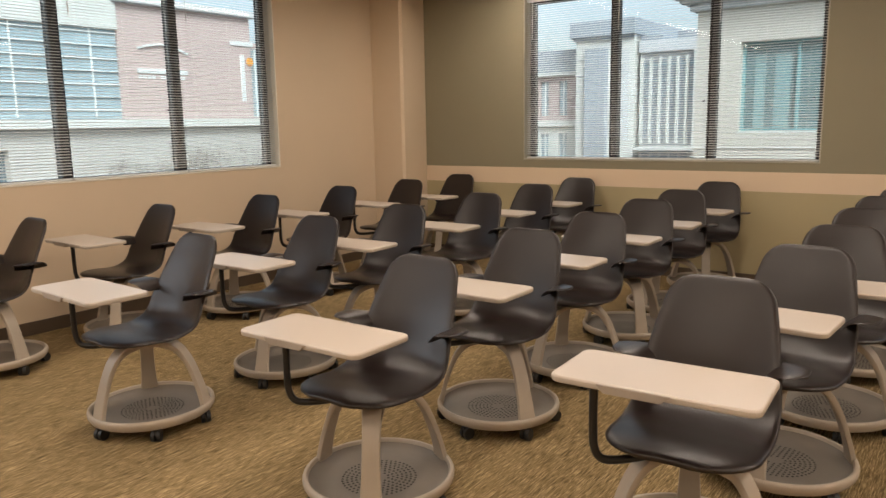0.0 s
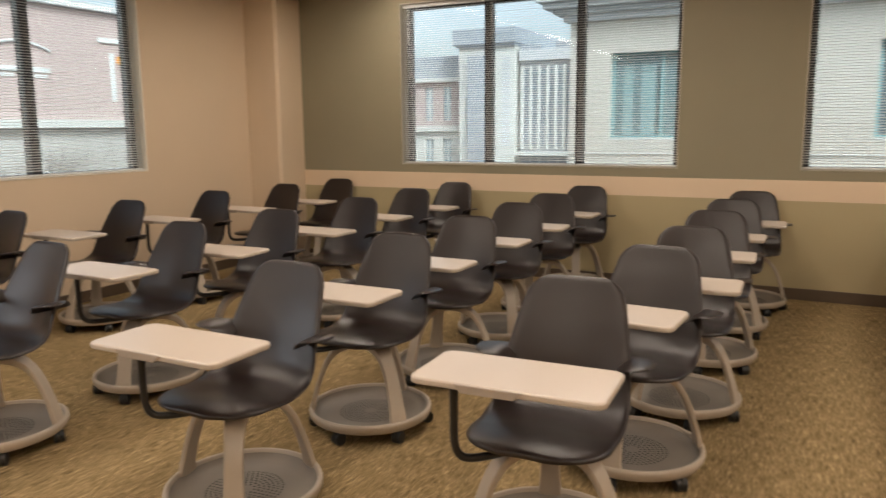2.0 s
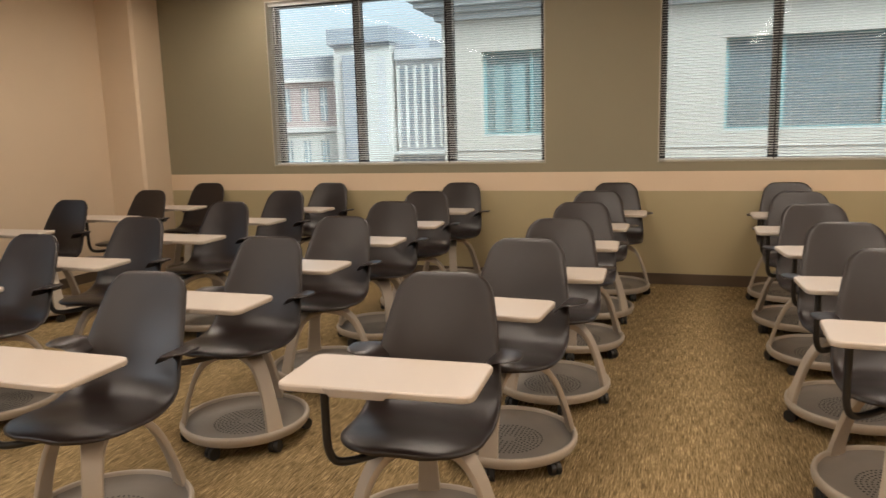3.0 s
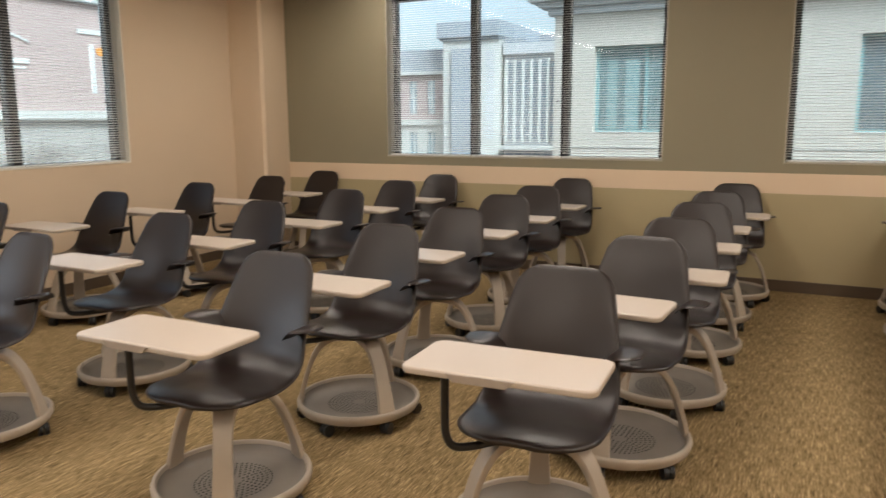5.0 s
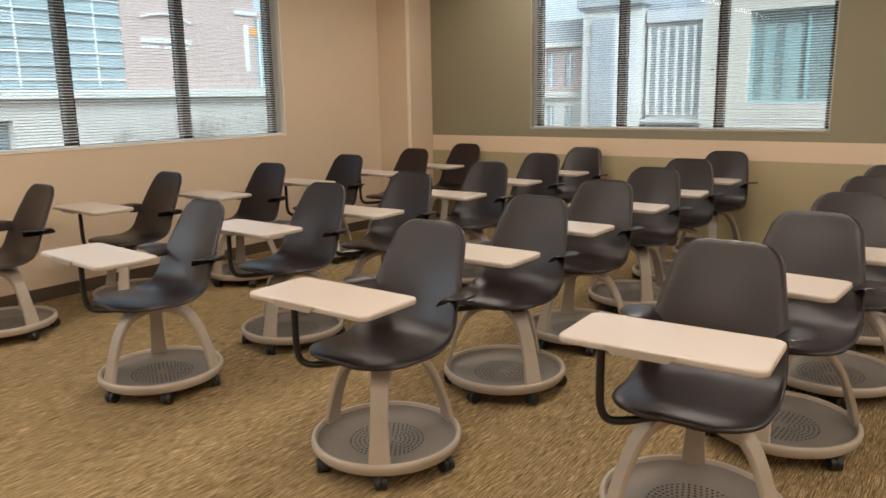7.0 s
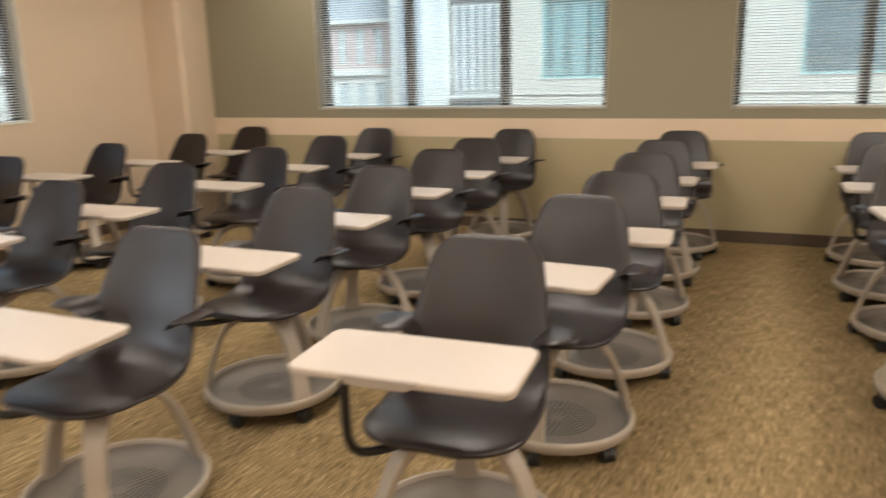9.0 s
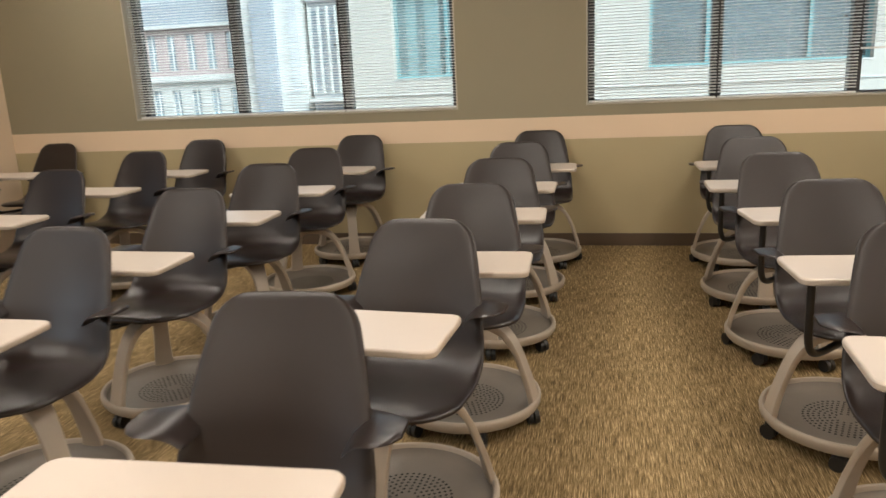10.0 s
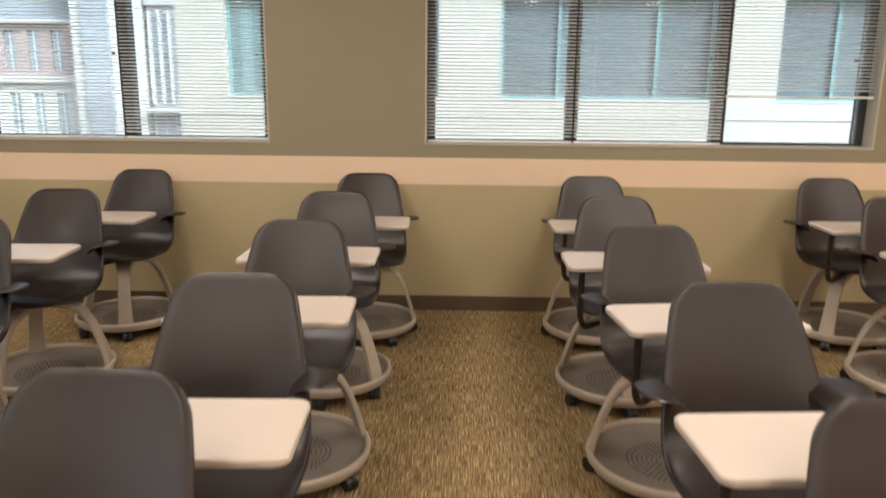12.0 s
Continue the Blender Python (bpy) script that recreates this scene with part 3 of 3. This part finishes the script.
for column, rows in CHAIRS.items():
    for x, y, turn, spin, *swung in rows:
        chair = copy_thing(first, pose(x, y, 0, 0, 0, turn))
        for child in chair.children:
            if child.name.startswith("base_ring"):
                child.rotation_euler = (0, 0, radians(spin - turn))
            if swung and child.name.startswith("tablet"):
                child.location.x += swung[0]
                child.location.y += swung[1]
for ob in [first, *first.children_recursive]:
    bpy.data.objects.remove(ob)

# ---- outside ----
GROUND = -4.2
bm = bmesh.new()
box(bm, -900, 900, -900, 900, GROUND - 1, GROUND)
tagged(part("ground", bm, ASPHALT), "grey asphalt street level far below the windows", "ground", kind="structure")
tagged(part("pavement", boxed(-24.6, -21, -20, 44, GROUND, GROUND + 0.15, bevel=0.02), CONCRETE), "pale concrete pavement with a kerb", "pavement", kind="structure")
tagged(part("pavement_north", boxed(-18, 30, 12, 15, GROUND, GROUND + 0.15, bevel=0.02), CONCRETE), "pale concrete pavement with a kerb", "pavement", kind="structure")


def facade_cells(bm, span, levels, openings, make):
    """A wall face in the plane of (along, z), with rectangular openings (a, b, z0, z1) left out."""
    xs = sorted({*span, *[v for o in openings for v in o[:2]]})
    zs = sorted({*levels, *[v for o in openings for v in o[2:]]})
    for a, b in zip(xs, xs[1:]):
        for c, d in zip(zs, zs[1:]):
            if not any(o[0] <= a and b <= o[1] and o[2] <= c and d <= o[3] for o in openings):
                make(bm, a, b, c, d)


def north_building():
    root = new("stone_office_building")
    tagged(root, "cream stone office building with wide teal windows and a cornice", "building")
    y0, x0, x1 = 15.0, -4.66, 24.0
    openings = []
    for k in range(5):
        a = -3.83 + 4.68 * k
        for z in (-2.75, 1.24):
            openings.append((a, a + 3.63, z, z + 1.68))
    bm = bmesh.new()
    facade_cells(bm, (x0, x1), (GROUND, 3.56), openings, lambda bm, a, b, c, d: box(bm, a, b, y0, y0 + 0.4, c, d))
    box(bm, x0, x1, y0 + 0.4, y0 + 14, GROUND, 3.56)
    bmesh.ops.remove_doubles(bm, verts=bm.verts, dist=1e-5)
    wall = part("wall", bm, CREAM, root)
    for a, b, c, d in openings:
        w = part("window", boxed(a, b, y0 + 0.24, y0 + 0.27, c, d), SLATEGLASS if a > 0 else TEAL, root, "teal tinted glazing")
        fr = bmesh.new()
        for u in (a + 0.03, a + 1.0, a + 2.67, b - 0.03):
            box(fr, u - 0.03, u + 0.03, y0 + 0.18, y0 + 0.235, c + 0.04, d - 0.04)
        box(fr, a, b, y0 + 0.18, y0 + 0.235, c, c + 0.04)
        box(fr, a, b, y0 + 0.18, y0 + 0.235, d - 0.04, d)
        part("window_frame", fr, TEALFRAME, w)
        if a < 0:
            for u, v in ((0.22, 0.42), (0.58, 0.86), (2.05, 2.3)):
                part("curtain", boxed(a + u, a + v, y0 + 0.225, y0 + 0.239, c + 0.05, d - 0.25), CURTAIN, w, "pale teal curtain behind the glass")
        part("sill", boxed(a, b, y0 - 0.012, y0 + 0.17, c - 0.03, c - 0.001, bevel=0.006), PALE, root)
    # stone courses: shallow bands below and above the windows
    for z in (0.05, -0.6, 0.92):
        part("course", boxed(x0 - 0.01, x1, y0 - 0.02, y0 - 0.001, z, z + 0.03), PALE, root)
    steps = bmesh.new()
    for k, (out, z, tall) in enumerate(((0.12, 3.56, 0.14), (0.28, 3.70, 0.10), (0.45, 3.80, 0.12), (0.56, 3.92, 0.16))):
        box(steps, x0 - out, x1, y0 - out, y0 + 14, z, z + tall, bevel=0.01)
    part("cornice", steps, GREYSTONE, root, "grey stepped stone cornice")


def west_building():
    root = new("brick_corner_building")
    tagged(root, "red brick building with a glazed bay above a pale stone base", "building")
    x = -25.0
    d = 0.85
    bm = bmesh.new()
    box(bm, x - 12, x, 14.2 + d, 20.1 + d, 1.9, 5.95)
    box(bm, x - 12, x - 0.2, 20.1 + d, 28, 1.9, 5.0)
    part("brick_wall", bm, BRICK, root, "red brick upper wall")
    bm = bmesh.new()
    box(bm, x - 12, x + 0.05, -12, 14.2 + d, 5.0, 6.6)
    part("fascia", bm, PALE, root, "pale metal fascia above the glazing")
    part("roof_cap", boxed(x - 12, x + 0.25, 14.0 + d, 20.3 + d, 5.95, 6.2, bevel=0.03), GREYSTONE, root)
    glass = part("curtain_wall", boxed(x - 0.5, x - 0.12, -12, 14.19 + d, 1.92, 4.99), HAZEGLASS, root, "pale blue glazed curtain wall")
    for k in range(18):
        part("glazing_bar", boxed(x - 0.115, x - 0.04, 13.2 + d - k * 1.32, 13.24 + d - k * 1.32, 1.95, 4.99), WHITEMETAL, glass)
    for k in range(7):
        part("glazing_bar", boxed(x - 0.117, x - 0.05, -12, 14.18 + d, 2.2 + k * 0.44, 2.235 + k * 0.44), WHITEMETAL, glass)
    bay = part("corner_window", boxed(x - 0.6, x - 0.19, 20.12 + d, 25.5, 1.95, 4.75), HAZEGLASS, root, "blue tinted corner glazing")
    for k in range(4):
        part("glazing_bar", boxed(x - 0.18, x - 0.12, 20.4 + d + k, 20.46 + d + k, 1.95, 4.75), WHITEMETAL, bay)
    part("ledge", boxed(x - 12, x + 0.35, -12, 28, 1.58, 1.90, bevel=0.03), PALE, root, "pale stone ledge")
    bm = bmesh.new()
    openings = [(-8 + 3.4 * k, -6 + 3.4 * k, GROUND + 0.1, 0.95) for k in range(6)]
    facade_cells(bm, (-12, 28), (GROUND, 1.58), openings, lambda bm, a, b, c, d: box(bm, x - 0.5, x, a, b, c, d))
    bmesh.ops.remove_doubles(bm, verts=bm.verts, dist=1e-5)
    part("stone_base", bm, BASESTONE, root, "pale stone ground storey")
    for a, b, c, d in openings:
        w = part("shop_window", boxed(x - 0.42, x - 0.38, a, b, c, d), SLATEGLASS, root)
        part("window_frame", boxed(x - 0.37, x - 0.30, (a + b) / 2 - 0.04, (a + b) / 2 + 0.04, c, d), DARKCLAD, w)
    # the sign: an arched stroke over a pale bar with a row of unreadable lettering under it
    arc = [(x + 0.06, 14.80 + d + 2.1 * u, 4.28 + 0.36 * math.sin(math.pi * (0.12 + 0.76 * u)) - 0.10 * u) for u in np.linspace(0, 1, 14)]
    sign = tagged(new("wall_sign"), "white arched wall sign over a pale lettered bar", "sign")
    part("arch", tube(bmesh.new(), arc, 0.045, 6), WHITEMETAL, sign)
    part("bar", boxed(x + 0.002, x + 0.08, 14.75 + d, 16.85 + d, 3.55, 3.72, bevel=0.01), WHITEMETAL, sign)
    for k in range(11):
        if k not in (4, 7):
            part("letter_bar", boxed(x + 0.002, x + 0.04, 14.80 + d + k * 0.18, 14.93 + d + k * 0.18, 3.36, 3.47), WHITEMETAL, sign)
    flag = tagged(new("hanging_sign"), "small orange disc sign on a white bracket", "sign")
    part("bracket", boxed(x + 0.002, x + 0.07, 18.95 + d, 20.1 + d, 4.82, 5.0, bevel=0.01), WHITEMETAL, flag)
    part("strip", boxed(x + 0.002, x + 0.06, 19.42 + d, 19.62 + d, 2.6, 4.45, bevel=0.01), WHITEMETAL, flag)
    bm = bmesh.new()
    bmesh.ops.create_cone(bm, cap_ends=True, segments=20, radius1=0.16, radius2=0.16, depth=0.08, matrix=pose(x + 0.045, 19.9 + d, 4.2, 0, 90, 0))
    part("disc", bm, ORANGE, flag)


def far_buildings():
    y = 45.0
    tower = new("stone_tower")
    tagged(tower, "pale and grey stone office tower with a flat dark cap", "building")
    part("shaft", boxed(-21.8, -17.85, y, y + 8, GROUND, 6.6), PALE, tower)
    caps = boxed(-22.1, -17.7, y - 0.4, y + 8.4, 6.75, 7.75, bevel=0.05)
    box(caps, -21.95, -17.8, y - 0.2, y + 8.2, 6.6, 6.75)
    part("cap", caps, DARKCLAD, tower)
    part("pier", boxed(-21.05, -19.6, y - 0.35, y - 0.001, GROUND, 6.05), DARKCLAD, tower)
    part("recess_band", boxed(-18.75, -18.2, y - 0.06, y - 0.001, 0.3, 5.9), GREYSTONE, tower)
    for k in range(6):
        part("string_course", boxed(-21.82, -21.06, y - 0.05, y - 0.001, 0.4 + k * 1.0, 0.48 + k * 1.0), GREYSTONE, tower)
    hall = new("finned_building")
    tagged(hall, "grey office block with tall pale vertical fins", "building")
    part("body", boxed(-17.69, -12.5, y + 0.6, y + 9, GROUND, 5.6), GREYSTONE, hall)
    part("parapet", boxed(-17.69, -12.4, y + 0.2, y + 9, 5.6, 6.3, bevel=0.05), GREYSTONE, hall)
    part("parapet", boxed(-17.6, -16.2, y + 0.3, y + 9, 6.301, 6.65, bevel=0.05), DARKCLAD, hall)
    part("parapet", boxed(-15.3, -12.4, y + 0.3, y + 9, 6.301, 6.75, bevel=0.05), DARKCLAD, hall)
    for k in range(6):
        a = -17.55 + 0.56 * k
        part("fin", boxed(a, a + 0.12, y + 0.2, y + 0.599, 0.1, 5.3), PALE, hall)
        w = part("glazing", boxed(a + 0.121, a + 0.559, y + 0.5, y + 0.598, 0.3, 5.15), DARKCLAD, hall)
        for i in range(5):
            part("spandrel", boxed(a + 0.18, a + 0.55, y + 0.46, y + 0.499, 1.0 + i * 0.95, 1.16 + i * 0.95), HAZEGLASS, w)
    part("pier", boxed(-14.19, -13.4, y, y + 0.599, GROUND, 5.59), PALE, hall)
    part("canopy", boxed(-17.6, -13.2, y - 0.5, y + 0.599, -0.35, -0.12, bevel=0.03), PALE, hall)
    for k in range(7):
        part("shop_window", boxed(-17.5 + 0.62 * k, -17.05 + 0.62 * k, y + 0.52, y + 0.598, -3.6, -0.5), DARKCLAD, hall)
    low = new("brick_shop_row")
    tagged(low, "low pink brick and cream shop row with tall pale windows", "building")
    bm = bmesh.new()
    openings = [(-36.6 + 1.42 * k, -35.95 + 1.42 * k, z0, z1) for k in range(11) for z0, z1 in ((1.95, 4.25), (-2.6, 0.7))]
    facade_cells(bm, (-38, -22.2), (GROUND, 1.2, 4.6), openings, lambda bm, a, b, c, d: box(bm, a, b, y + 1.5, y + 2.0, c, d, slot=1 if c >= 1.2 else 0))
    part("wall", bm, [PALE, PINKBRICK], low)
    part("roof", boxed(-38.2, -22.15, y + 1.3, y + 9, 4.85, 6.3, bevel=0.05), DARKCLAD, low)
    part("eaves", boxed(-38.3, -22.16, y + 1.1, y + 2.0, 4.6, 4.85, bevel=0.03), PALE, low)
    part("band", boxed(-38.1, -22.17, y + 1.2, y + 1.499, 1.2, 1.6, bevel=0.03), PALE, low)
    for a, b, c, d in openings:
        w = part("window", boxed(a, b, y + 1.7, y + 1.75, c, d), HAZEGLASS, low)
        part("window_frame", boxed((a + b) / 2 - 0.04, (a + b) / 2 + 0.04, y + 1.62, y + 1.695, c, d), WHITEMETAL, w)
        part("window_frame", boxed(a, b, y + 1.62, y + 1.694, (c + d) / 2 - 0.03, (c + d) / 2 + 0.03), WHITEMETAL, w)


def bare_tree(x, y, height, seed):
    rnd = random.Random(seed)
    root = new("bare_tree")
    root.location = (x, y, GROUND)
    tagged(root, "leafless street tree with a fan of thin grey twigs", "tree", "street trees")
    trunk = bmesh.new()
    top = Vector((rnd.uniform(-0.1, 0.1), rnd.uniform(-0.1, 0.1), height * 0.42))
    tube(trunk, [(0, 0, 0), (0.03, 0, height * 0.2), top], [0.13, 0.10, 0.08], 8)
    part("trunk", trunk, BARK, root)
    crown = bmesh.new()

    def grow(p, way, length, radius, depth):
        q = p + way * length
        midpoint = (p + q) / 2 + Vector([rnd.uniform(-0.06, 0.06) * length for _ in range(3)])
        tube(crown, [p, midpoint, q], [radius, radius * 0.8, radius * 0.6], 5 if depth > 2 else 3)
        if depth:
            for _ in range(3 if depth > 1 else 4):
                turn = Vector([rnd.gauss(0, 0.42) for _ in range(3)])
                grow(q, (way + turn + Vector((0, 0, 0.12))).normalized(), length * rnd.uniform(0.62, 0.85), radius * 0.58, depth - 1)

    for k in range(6):
        a = k * math.tau / 6 + rnd.uniform(-0.3, 0.3)
        grow(top - Vector((0, 0, rnd.uniform(0, 0.3))), Vector((math.cos(a), math.sin(a), rnd.uniform(0.6, 1.2))).normalized(), height * 0.17, 0.04, 4)
    part("branches", crown, BARK, root)


def parked_car(x, y, turn):
    root = new("parked_car")
    root.matrix_world = pose(x, y, GROUND, 0, 0, turn)
    tagged(root, "white parked car seen from above", "car", "parked cars")
    bm = bmesh.new()
    side = [(-2.1, 0.35), (-2.15, 0.7), (-1.95, 0.95), (-1.2, 1.0), (-0.7, 1.42), (0.5, 1.46), (1.15, 1.02), (2.0, 0.85), (2.15, 0.6), (2.1, 0.35)]
    a = [bm.verts.new((u, -0.85, z)) for u, z in side]
    b = [bm.verts.new((u, 0.85, z)) for u, z in side]
    bm.faces.new(a), bm.faces.new(b[::-1])
    for i in range(len(side)):
        j = (i + 1) % len(side)
        bm.faces.new((a[i], b[i], b[j], a[j]))
    bmesh.ops.recalc_face_normals(bm, faces=bm.faces)
    bmesh.ops.bevel(bm, geom=list(bm.edges), offset=0.06, segments=2, affect="EDGES")
    part("body", bm, CARPAINT, root, smooth=True)
    for s in (-1, 1):
        part("side_window", boxed(-0.75, 0.75, s * 0.85 - 0.006, s * 0.85 + 0.006, 1.02, 1.33), CARGLASS, root)
    for u in (-1.3, 1.3):
        for s in (-1, 1):
            bm = bmesh.new()
            bmesh.ops.create_cone(bm, cap_ends=True, segments=20, radius1=0.32, radius2=0.32, depth=0.2, matrix=pose(u, s * 0.78, 0.32, 90, 0, 0))
            part("wheel", bm, RUBBER, root)


north_building()
west_building()
far_buildings()
bare_tree(-20.5, 13.3, 6.1, 3)
bare_tree(-20.2, 15.3, 6.2, 8)
for k in range(5):
    parked_car(-21.5 + 2.9 * k, 38.0, 90)
